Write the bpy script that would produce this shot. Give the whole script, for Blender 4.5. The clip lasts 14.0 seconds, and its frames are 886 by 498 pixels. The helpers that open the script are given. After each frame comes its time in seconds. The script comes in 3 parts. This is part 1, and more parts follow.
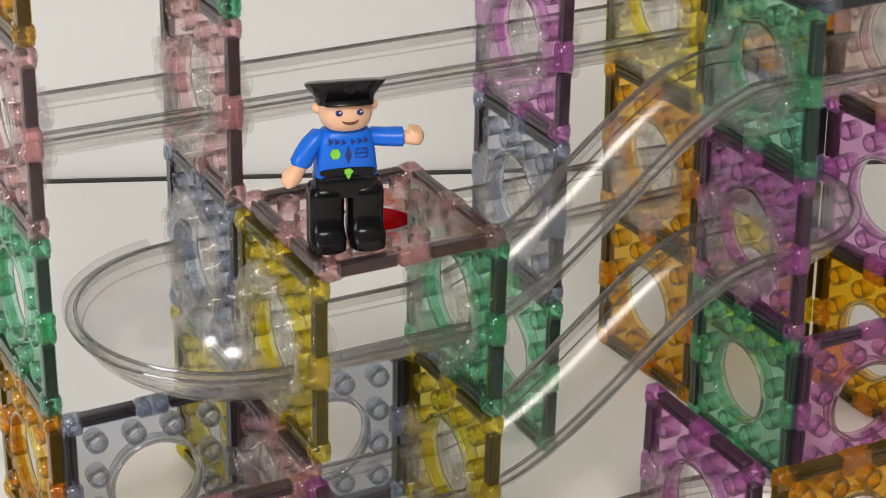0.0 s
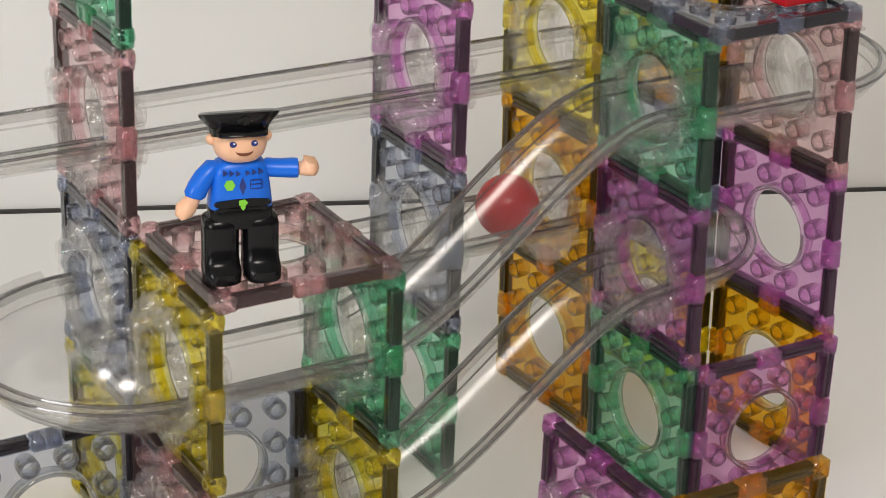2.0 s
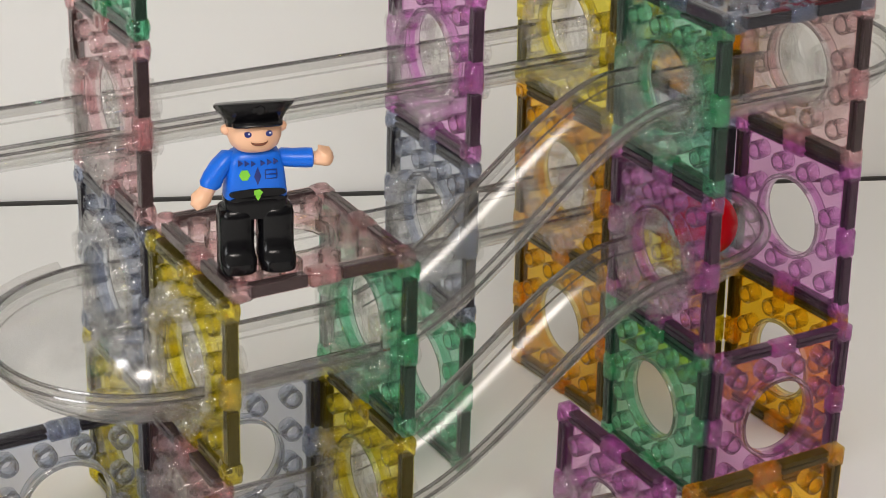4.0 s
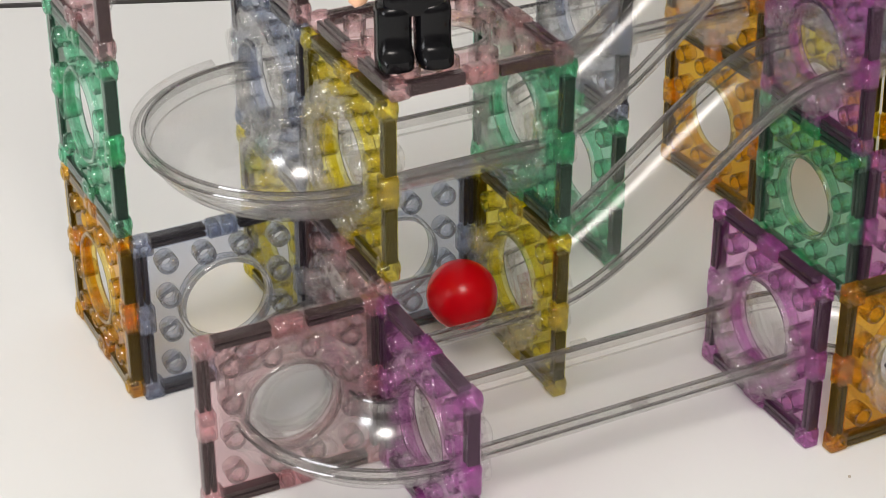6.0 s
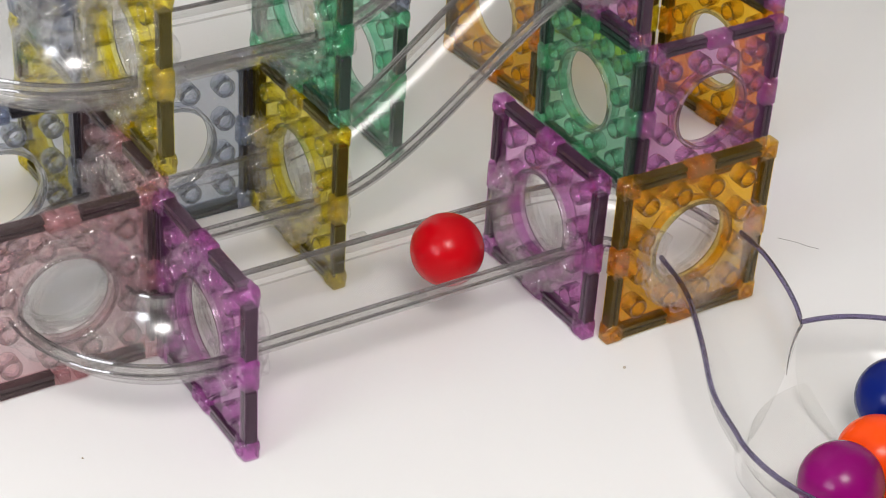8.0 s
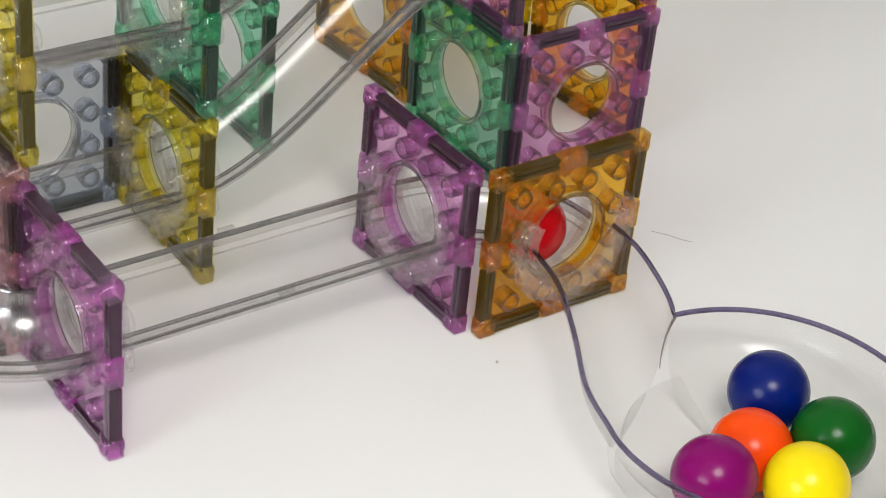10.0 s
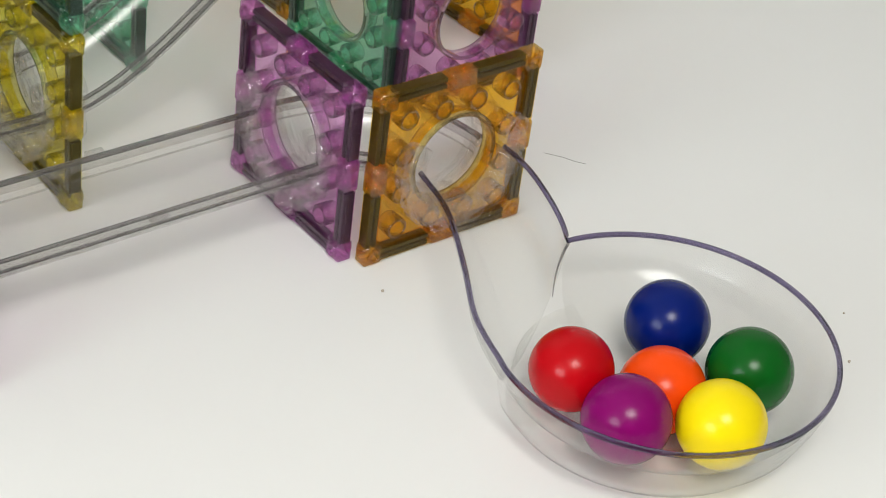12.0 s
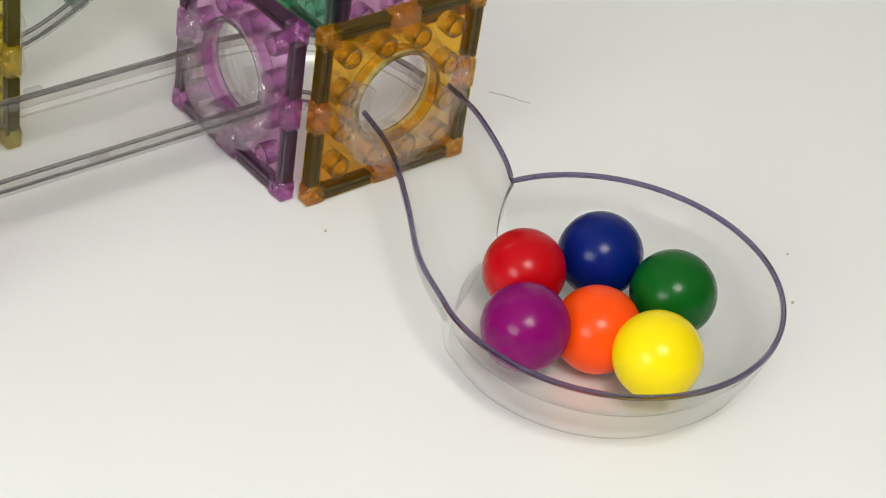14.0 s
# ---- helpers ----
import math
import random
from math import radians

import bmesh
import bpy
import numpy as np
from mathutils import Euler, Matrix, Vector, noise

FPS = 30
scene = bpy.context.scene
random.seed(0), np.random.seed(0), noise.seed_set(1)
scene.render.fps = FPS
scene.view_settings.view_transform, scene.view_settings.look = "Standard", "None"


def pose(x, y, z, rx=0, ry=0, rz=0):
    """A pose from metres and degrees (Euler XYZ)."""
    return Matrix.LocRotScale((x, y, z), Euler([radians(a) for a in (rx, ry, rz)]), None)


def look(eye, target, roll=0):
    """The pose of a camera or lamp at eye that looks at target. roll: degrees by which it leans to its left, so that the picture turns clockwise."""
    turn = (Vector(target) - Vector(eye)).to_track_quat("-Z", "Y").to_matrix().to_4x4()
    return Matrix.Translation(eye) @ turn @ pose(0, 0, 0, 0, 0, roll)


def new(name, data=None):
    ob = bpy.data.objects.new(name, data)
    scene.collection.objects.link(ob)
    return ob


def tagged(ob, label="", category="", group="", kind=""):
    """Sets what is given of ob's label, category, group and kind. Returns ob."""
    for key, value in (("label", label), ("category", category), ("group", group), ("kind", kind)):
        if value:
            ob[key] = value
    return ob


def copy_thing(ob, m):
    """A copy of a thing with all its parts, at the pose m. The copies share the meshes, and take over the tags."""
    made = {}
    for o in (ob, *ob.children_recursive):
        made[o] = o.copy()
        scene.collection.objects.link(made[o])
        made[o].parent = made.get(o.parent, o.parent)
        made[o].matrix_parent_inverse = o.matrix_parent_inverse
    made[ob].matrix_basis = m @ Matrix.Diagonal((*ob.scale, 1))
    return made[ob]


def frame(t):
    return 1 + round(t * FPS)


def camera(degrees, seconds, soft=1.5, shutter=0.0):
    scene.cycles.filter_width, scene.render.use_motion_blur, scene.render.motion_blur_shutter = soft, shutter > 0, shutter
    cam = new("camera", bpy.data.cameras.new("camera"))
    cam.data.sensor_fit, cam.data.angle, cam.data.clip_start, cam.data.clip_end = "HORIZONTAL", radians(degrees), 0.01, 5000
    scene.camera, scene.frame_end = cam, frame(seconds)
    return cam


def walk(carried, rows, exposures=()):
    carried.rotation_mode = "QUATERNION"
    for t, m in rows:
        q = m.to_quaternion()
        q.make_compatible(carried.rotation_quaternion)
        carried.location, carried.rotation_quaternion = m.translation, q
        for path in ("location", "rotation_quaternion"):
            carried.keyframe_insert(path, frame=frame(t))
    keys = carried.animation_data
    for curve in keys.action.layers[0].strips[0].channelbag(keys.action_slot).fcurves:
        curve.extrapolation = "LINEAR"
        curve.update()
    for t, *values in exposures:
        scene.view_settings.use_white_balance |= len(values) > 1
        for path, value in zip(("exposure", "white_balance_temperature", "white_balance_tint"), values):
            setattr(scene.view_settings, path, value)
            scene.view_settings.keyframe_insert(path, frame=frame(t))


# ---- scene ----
cam = camera(25.0, 14.0, 0.75)
PATH = [
    (0, (-0.41, -0.506, 0.464), (0.444, 1.09, -0.387), 1.2),
    (0.5, (-0.408, -0.507, 0.463), (0.466, 1.084, -0.378), 1.4),
    (1, (-0.408, -0.506, 0.464), (0.49, 1.074, -0.371), 1.7),
    (1.5, (-0.408, -0.507, 0.463), (0.514, 1.065, -0.362), 2.0),
    (2, (-0.406, -0.507, 0.464), (0.535, 1.055, -0.357), 2.2),
    (2.5, (-0.407, -0.508, 0.463), (0.529, 1.057, -0.358), 2.0),
    (5, (-0.406, -0.511, 0.465), (0.487, 1.063, -0.388), 1.4),
    (5.5, (-0.412, -0.507, 0.463), (0.426, 1.061, -0.453), 0.7),
    (6, (-0.416, -0.502, 0.464), (0.357, 1.04, -0.549), 0.0),
    (6.5, (-0.415, -0.501, 0.464), (0.376, 0.973, -0.632), 0.8),
    (7, (-0.411, -0.503, 0.466), (0.433, 0.928, -0.648), 2.1),
    (7.5, (-0.41, -0.502, 0.469), (0.484, 0.901, -0.642), 3.2),
    (8, (-0.409, -0.5, 0.465), (0.517, 0.886, -0.64), 3.8),
    (8.5, (-0.413, -0.497, 0.465), (0.554, 0.862, -0.638), 4.8),
    (11, (-0.393, -0.486, 0.447), (0.668, 0.792, -0.666), 6.7),
    (11.5, (-0.388, -0.478, 0.441), (0.696, 0.767, -0.689), 7.4),
    (12, (-0.378, -0.472, 0.437), (0.713, 0.746, -0.714), 7.9),
    (12.5, (-0.379, -0.473, 0.436), (0.731, 0.71, -0.735), 8.7),
    (13, (-0.38, -0.472, 0.434), (0.75, 0.676, -0.752), 9.4),
    (13.5, (-0.379, -0.466, 0.436), (0.75, 0.673, -0.759), 9.6),
    (14, (-0.375, -0.468, 0.436), (0.742, 0.681, -0.761), 9.4),
]
walk(cam, [(t, look(eye, target, roll)) for t, eye, target, roll in PATH],
     [(0, -0.21, 6850, 13), (5.2, -0.17, 6850, 13), (7, 0.02, 6450, 14), (9, 0.02, 6450, 13), (11, -0.07, 6450, 9), (14, -0.08, 6500, 7)])

# ---- light ----
scene.cycles.transparent_max_bounces = 40
scene.cycles.max_bounces = 16
U = 0.075                      # side of one magnetic tile
BALL = 0.0146                  # radius of the rolling marble


def mat_nodes(name):
    m = bpy.data.materials.new(name)
    m.use_nodes = True
    nt = m.node_tree
    nt.nodes.clear()
    out = nt.nodes.new("ShaderNodeOutputMaterial")
    return m, nt, out


world = bpy.data.worlds.new("sky")
scene.world = world
world.use_nodes = True
sky = world.node_tree.nodes.new("ShaderNodeTexSky")
sky.sky_type, sky.sun_disc, sky.sun_elevation, sky.sun_rotation = "NISHITA", False, radians(40), radians(250)
world.node_tree.links.new(sky.outputs[0], world.node_tree.nodes["Background"].inputs[0])
world.node_tree.nodes["Background"].inputs[1].default_value = 0.1

# the room's own axes: u along the back wall, v out of it towards the camera
WALL = Vector((-1.31 * U, 7.25 * U, 0))
TURN = math.degrees(math.atan2(-2.74, 6.90))
ROOM = Matrix.Translation(WALL) @ pose(0, 0, 0, 0, 0, TURN)


def room(u, v, z):
    return ROOM @ Vector((u, -v, z))


def area_lamp(name, at, target, sx, sy, watts, colour):
    data = bpy.data.lights.new(name, "AREA")
    data.shape, data.size, data.size_y, data.energy, data.color = "RECTANGLE", sx, sy, watts, colour
    ob = new(name, data)
    ob.matrix_world = look(at, target)
    return tagged(ob, kind="structure")


# Unseen ceiling brought low so the lamp's light fades towards the back.
CEILING = 1.22
area_lamp("ceiling_lamp", (-0.52, -0.86, CEILING - 0.03), (-0.52, -0.859, 0), 0.5, 0.5, 18.5, (1.0, 0.96, 0.91))
area_lamp("window_lamp", room(-1.36, 1.75, 0.80), room(0.3, 0.8, 0.0), 0.95, 0.68, 19.5, (0.92, 0.97, 1.0))


# ---- materials ----
def link(nt, a, b):
    nt.links.new(a, b)


def clear_plastic(name, tint, body, body_amount=0.12, rough=0.05, bump=0.12, glassy=0.0, scale=300, gloss_min=0.04, bend=1.3, gloss_max=0.75):
    """Injection-moulded see-through plastic: tinted, with a little milky body and a wavy gloss."""
    m, nt, out = mat_nodes(name)
    tr = nt.nodes.new("ShaderNodeBsdfTransparent")
    tr.inputs[0].default_value = (*tint, 1)
    di = nt.nodes.new("ShaderNodeBsdfDiffuse")
    di.inputs[0].default_value = (*body, 1)
    tl = nt.nodes.new("ShaderNodeBsdfTranslucent")
    tl.inputs[0].default_value = (*body, 1)
    half = nt.nodes.new("ShaderNodeMixShader")
    half.inputs[0].default_value = 0.5
    link(nt, di.outputs[0], half.inputs[1])
    link(nt, tl.outputs[0], half.inputs[2])
    inner = nt.nodes.new("ShaderNodeMixShader")
    noise_t = nt.nodes.new("ShaderNodeTexNoise")
    co = nt.nodes.new("ShaderNodeTexCoord")
    noise_t.inputs["Scale"].default_value = 90
    noise_t.inputs["Detail"].default_value = 5
    link(nt, co.outputs["Object"], noise_t.inputs["Vector"])
    mr = nt.nodes.new("ShaderNodeMapRange")
    mr.inputs["To Min"].default_value, mr.inputs["To Max"].default_value = body_amount * 0.5, body_amount * 1.5
    link(nt, noise_t.outputs[0], mr.inputs[0])
    link(nt, mr.outputs[0], inner.inputs[0])
    if glassy > 0:
        gl = nt.nodes.new("ShaderNodeBsdfRefraction")
        gl.inputs["Color"].default_value = (*tint, 1)
        gl.inputs["Roughness"].default_value = 0.02
        gl.inputs["IOR"].default_value = bend
        gm = nt.nodes.new("ShaderNodeMixShader")
        gm.inputs[0].default_value = glassy
        link(nt, tr.outputs[0], gm.inputs[1])
        link(nt, gl.outputs[0], gm.inputs[2])
        link(nt, gm.outputs[0], inner.inputs[1])
    else:
        link(nt, tr.outputs[0], inner.inputs[1])
    link(nt, half.outputs[0], inner.inputs[2])
    gloss = nt.nodes.new("ShaderNodeBsdfGlossy")
    gloss.inputs["Roughness"].default_value = rough
    fr = nt.nodes.new("ShaderNodeLayerWeight")
    fr.inputs["Blend"].default_value = 0.5
    steep = nt.nodes.new("ShaderNodeMath")
    steep.operation = "POWER"
    steep.inputs[1].default_value = 3.4
    link(nt, fr.outputs["Facing"], steep.inputs[0])
    f0 = nt.nodes.new("ShaderNodeMapRange")
    f0.inputs["To Min"].default_value, f0.inputs["To Max"].default_value = gloss_min, gloss_max
    link(nt, steep.outputs[0], f0.inputs[0])
    wavy = nt.nodes.new("ShaderNodeTexNoise")
    wavy.inputs["Scale"].default_value = scale
    wavy.inputs["Detail"].default_value = 2
    link(nt, co.outputs["Object"], wavy.inputs["Vector"])
    bp = nt.nodes.new("ShaderNodeBump")
    bp.inputs["Strength"].default_value = bump
    bp.inputs["Distance"].default_value = 0.001
    link(nt, wavy.outputs[0], bp.inputs["Height"])
    link(nt, bp.outputs[0], gloss.inputs["Normal"])
    link(nt, bp.outputs[0], fr.inputs["Normal"])
    top = nt.nodes.new("ShaderNodeMixShader")
    link(nt, f0.outputs[0], top.inputs[0])
    link(nt, inner.outputs[0], top.inputs[1])
    link(nt, gloss.outputs[0], top.inputs[2])
    link(nt, top.outputs[0], out.inputs[0])
    return m


def solid(name, colour, rough=0.4, vary=0.08, scale=40, bump=0.05, spec=0.5, coat=0.0, bump_scale=400):
    m, nt, out = mat_nodes(name)
    bs = nt.nodes.new("ShaderNodeBsdfPrincipled")
    co = nt.nodes.new("ShaderNodeTexCoord")
    n1 = nt.nodes.new("ShaderNodeTexNoise")
    n1.inputs["Scale"].default_value, n1.inputs["Detail"].default_value = scale, 6
    link(nt, co.outputs["Object"], n1.inputs["Vector"])
    ramp = nt.nodes.new("ShaderNodeMix")
    ramp.data_type = "RGBA"
    ramp.inputs["A"].default_value = (*[c * (1 - vary) for c in colour], 1)
    ramp.inputs["B"].default_value = (*[min(1, c * (1 + vary)) for c in colour], 1)
    link(nt, n1.outputs[0], ramp.inputs["Factor"])
    link(nt, ramp.outputs["Result"], bs.inputs["Base Color"])
    bs.inputs["Roughness"].default_value = rough
    bs.inputs["Specular IOR Level"].default_value = spec
    bs.inputs["Coat Weight"].default_value = coat
    n2 = nt.nodes.new("ShaderNodeTexNoise")
    n2.inputs["Scale"].default_value, n2.inputs["Detail"].default_value = bump_scale, 3
    link(nt, co.outputs["Object"], n2.inputs["Vector"])
    bp = nt.nodes.new("ShaderNodeBump")
    bp.inputs["Strength"].default_value, bp.inputs["Distance"].default_value = bump, 0.0006
    link(nt, n2.outputs[0], bp.inputs["Height"])
    link(nt, bp.outputs[0], bs.inputs["Normal"])
    link(nt, bs.outputs[0], out.inputs[0])
    return m


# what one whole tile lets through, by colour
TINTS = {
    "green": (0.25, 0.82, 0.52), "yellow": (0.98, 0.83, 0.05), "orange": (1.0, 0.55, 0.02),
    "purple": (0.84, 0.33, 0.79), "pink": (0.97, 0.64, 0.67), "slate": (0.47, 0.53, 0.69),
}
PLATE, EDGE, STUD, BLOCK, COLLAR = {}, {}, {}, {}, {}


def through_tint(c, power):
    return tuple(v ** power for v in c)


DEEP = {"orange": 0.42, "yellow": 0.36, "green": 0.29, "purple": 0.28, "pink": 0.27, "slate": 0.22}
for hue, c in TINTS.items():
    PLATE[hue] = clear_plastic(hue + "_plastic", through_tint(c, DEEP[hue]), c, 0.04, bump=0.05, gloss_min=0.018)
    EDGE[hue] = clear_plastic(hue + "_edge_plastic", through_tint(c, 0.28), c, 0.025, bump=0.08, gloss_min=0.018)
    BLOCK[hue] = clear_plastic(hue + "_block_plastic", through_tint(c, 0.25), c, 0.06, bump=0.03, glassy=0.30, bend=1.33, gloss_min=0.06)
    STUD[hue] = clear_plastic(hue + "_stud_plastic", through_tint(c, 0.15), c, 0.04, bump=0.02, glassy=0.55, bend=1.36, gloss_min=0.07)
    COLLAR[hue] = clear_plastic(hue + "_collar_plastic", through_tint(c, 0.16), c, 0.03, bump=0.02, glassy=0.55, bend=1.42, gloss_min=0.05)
CLEAR = clear_plastic("clear_plastic", (0.985, 0.985, 0.980), (0.8, 0.8, 0.78), 0.010, 0.24, 0.20, scale=60, gloss_min=0.042, gloss_max=0.6)
BOWL = clear_plastic("clear_bowl_plastic", (0.980, 0.980, 0.974), (0.8, 0.8, 0.78), 0.015, 0.24, 0.10, scale=40, gloss_min=0.13, gloss_max=0.6)
# Darker tint draws the refraction lines along the clear rims.
REFRACT_LINE = clear_plastic("refraction_line_plastic", (0.70, 0.69, 0.70), (0.6, 0.6, 0.6), 0.04, 0.06, 0.04, glassy=0.85, gloss_min=0.10, bend=1.47)
LIP = clear_plastic("clear_lip_plastic", (0.915, 0.91, 0.905), (0.78, 0.77, 0.75), 0.025, 0.08, 0.08, gloss_min=0.055, gloss_max=0.6)
TRAY = clear_plastic("clear_tray_plastic", (0.984, 0.984, 0.979), (0.8, 0.8, 0.78), 0.008, 0.16, 0.12, scale=50, gloss_min=0.03)
CLIP = clear_plastic("clear_clip_plastic", (0.992, 0.991, 0.989), (0.9, 0.9, 0.88), 0.02, 0.05, 0.50, scale=140, gloss_min=0.10, gloss_max=0.5)
# Dark purple tint stands in for the dark room refracted in the rim.
TRAY_RIM_REFRACT = clear_plastic("tray_rim_refraction", (0.50, 0.46, 0.61), (0.10, 0.09, 0.15), 0.05, 0.05, 0.03, glassy=0.95, bend=1.49, gloss_min=0.05)
MAGNET = solid("magnet_steel", (0.032, 0.026, 0.026), 0.5, 0.3, 200, 0.1, spec=0.3)
PAPER = solid("white_table_laminate", (0.80, 0.80, 0.785), 0.45, 0.015, 6, 0.02, spec=0.35)
WALL_PAINT = solid("white_wall_paint", (0.80, 0.80, 0.79), 0.75, 0.015, 3, 0.05, bump_scale=150)
# Beige of the added unseen walls, set to hold down fill and reflections.
ROOM_PAINT = solid("unseen_wall_beige", (0.50, 0.47, 0.43), 0.75, 0.02, 3, 0.05, bump_scale=150)
FLOOR_MAT = solid("grey_floor", (0.30, 0.28, 0.25), 0.6, 0.1, 8)


# ---- mesh helpers ----
def mesh_of(name, bm, *mats, smooth=False):
    me = bpy.data.meshes.new(name)
    bmesh.ops.recalc_face_normals(bm, faces=bm.faces[:])
    bm.to_mesh(me)
    bm.free()
    for m in mats:
        me.materials.append(m)
    if smooth:
        me.polygons.foreach_set("use_smooth", [True] * len(me.polygons))
        me.set_sharp_from_angle(angle=radians(38))
    return me


def part_mesh(name, me, parent, m=None, label=""):
    ob = new(name, me)
    ob.parent = parent
    if m is not None:
        ob.matrix_basis = m
    return tagged(ob, label=label)


def part(name, bm, material, parent, label="", smooth=True, m=None):
    return part_mesh(name, mesh_of(name, bm, material, smooth=smooth), parent, m, label)


def add_box(bm, x0, x1, y0, y1, z0, z1, bevel=0.0, segments=2):
    vs = [bm.verts.new((x, y, z)) for x in (x0, x1) for y in (y0, y1) for z in (z0, z1)]
    for f in ((0, 1, 3, 2), (4, 6, 7, 5), (0, 4, 5, 1), (2, 3, 7, 6), (0, 2, 6, 4), (1, 5, 7, 3)):
        bm.faces.new([vs[i] for i in f])
    if bevel:
        es = list({e for v in vs for e in v.link_edges})
        bmesh.ops.bevel(bm, geom=es, offset=bevel, segments=segments, profile=0.5, affect="EDGES")
    return bm


def box_bm(*a, bevel=0.0, segments=2):
    return add_box(bmesh.new(), *a, bevel=bevel, segments=segments)


def loft(bm, rings, closed_ring=True, closed_path=False, caps=True):
    """Joins rings of equally many points with quads."""
    vr = [[bm.verts.new(p) for p in r] for r in rings]
    n = len(rings[0])
    for i in range(len(vr) - (0 if closed_path else 1)):
        a, b = vr[i], vr[(i + 1) % len(vr)]
        for j in range(n if closed_ring else n - 1):
            k = (j + 1) % n
            bm.faces.new((a[j], a[k], b[k], b[j]))
    if caps and not closed_path and closed_ring:
        bm.faces.new(vr[0])
        bm.faces.new(list(reversed(vr[-1])))
    return bm


def ring_bm(r_in, r_out, z0, z1, n=28, bm=None, at=(0, 0), bevel=0.0):
    """A turned ring about z."""
    bm = bm or bmesh.new()
    b = bevel
    prof = [(r_in, z0), (r_out - b, z0), (r_out, z0 + b), (r_out, z1 - b), (r_out - b, z1), (r_in, z1)] if b else \
           [(r_in, z0), (r_out, z0), (r_out, z1), (r_in, z1)]
    rings = []
    for i in range(n):
        c, s = math.cos(2 * math.pi * i / n), math.sin(2 * math.pi * i / n)
        rings.append([(at[0] + r * c, at[1] + r * s, z) for r, z in prof])
    return loft(bm, rings, closed_path=True)


# ---- setting ----
def structure(name, bm, material, label, m=None):
    ob = new(name, mesh_of(name, bm, material))
    if m is not None:
        ob.matrix_world = m
    return tagged(ob, label, "setting", kind="structure")


RW, RE, RS = -1.4, 2.2, 3.6     # the room's walls along u and v
GROUND = -0.74
structure("table", box_bm(-1.3, 1.9, -1.75, -0.004, -0.03, 0.0, bevel=0.003), PAPER, "plain white laminate table top", ROOM)
structure("wall_north", box_bm(RW, RE, 0.0, 0.1, GROUND, CEILING), WALL_PAINT, "plain white painted wall behind the table", ROOM)
structure("wall_south", box_bm(RW, RE, -RS - 0.1, -RS, GROUND, CEILING), ROOM_PAINT, "plain beige wall, unseen, added to close the room", ROOM)
structure("wall_east", box_bm(RE, RE + 0.1, -RS, 0.0, GROUND, CEILING), ROOM_PAINT, "plain beige wall, unseen, added to close the room", ROOM)
bm = bmesh.new()
for v0, v1, z0, z1 in ((0.0, 1.25, GROUND, CEILING), (2.25, RS, GROUND, CEILING), (1.25, 2.25, GROUND, 0.45), (1.25, 2.25, 1.16, CEILING)):
    add_box(bm, RW - 0.1, RW, -v1, -v0, z0, z1)
structure("wall_west", bm, ROOM_PAINT, "unseen beige wall with a window opening, added to close the room", ROOM)
structure("floor", box_bm(RW, RE, -RS, 0.0, GROUND - 0.1, GROUND), FLOOR_MAT, "grey floor under the table", ROOM)
structure("ceiling", box_bm(RW, RE, -RS, 0.0, CEILING, CEILING + 0.1), WALL_PAINT, "plain white unseen ceiling", ROOM)

# Dark strip stands in for the shaded gap between table and wall.
structure("gap_strip", box_bm(-1.3, 1.9, -0.0024, -0.0006, -0.002, 0.0003), solid("gap_shade", (0.06, 0.058, 0.055), 0.6), "thin dark strip for the shaded gap at the table's back edge", ROOM)

# ---- magnetic tiles ----
S = U / 2 - 0.0004             # half a tile
HOLE = 0.0178
STUDS = [(a * 0.0158, b * 0.0158) for a in (-1.5, -0.5, 0.5, 1.5) for b in (-1.5, -0.5, 0.5, 1.5) if abs(a) > 1 or abs(b) > 1]


def round_ring_bm(r_in, r_out, h, n):
    """A short tube about z whose two lips are rounded over."""
    b = (r_out - r_in) / 2
    m = (r_in + r_out) / 2
    lip = [(m + b * math.cos(t), h - b + b * math.sin(t)) for t in [k * math.pi / 4 for k in range(5)]]
    prof = lip + [(r, -z) for r, z in lip[::-1]]
    rings = []
    for i in range(n):
        c, s = math.cos(2 * math.pi * i / n), math.sin(2 * math.pi * i / n)
        rings.append([(r * c, r * s, z) for r, z in prof])
    return loft(bmesh.new(), rings, closed_path=True)


def plate_bm():
    """The thin sheet with its round hole and the raised collar round it."""
    bm = bmesh.new()
    n = 48
    half, inner = 0.0014, S - 0.0050
    rings = []
    for i in range(n):
        a = 2 * math.pi * (i + 0.5) / n
        c, s = math.cos(a), math.sin(a)
        k = inner / max(abs(c), abs(s))
        r2 = HOLE + 0.0017
        rings.append([(r2 * c, r2 * s, half), (k * c, k * s, half), (k * c, k * s, -half), (r2 * c, r2 * s, -half)])
    return loft(bm, rings, closed_path=True)


def collar_bm():
    """The raised rounded ring that lines the hole."""
    r1, r2, h, b = HOLE, HOLE + 0.0019, 0.0034, 0.0005
    prof = [(r1, -h + b), (r1, h - b), (r1 + b, h), (r2 - b, h), (r2, h - b), (r2, -h + b), (r2 - b, -h), (r1 + b, -h)]
    rings = []
    for i in range(56):
        c, s = math.cos(2 * math.pi * i / 56), math.sin(2 * math.pi * i / 56)
        rings.append([(r * c, r * s, z) for r, z in prof])
    return loft(bmesh.new(), rings, closed_path=True)


def corner_block_bm():
    """A corner of the rim: a bevelled block with a low round boss on both faces."""
    bm = box_bm(-0.0042, 0.0042, -0.0042, 0.0042, -0.0032, 0.0032, bevel=0.0008, segments=1)
    for z0, z1 in ((0.0030, 0.0039), (-0.0039, -0.0030)):
        ring_bm(0.0017, 0.0030, z0, z1, 16, bm=bm, bevel=0.0002)
    return bm


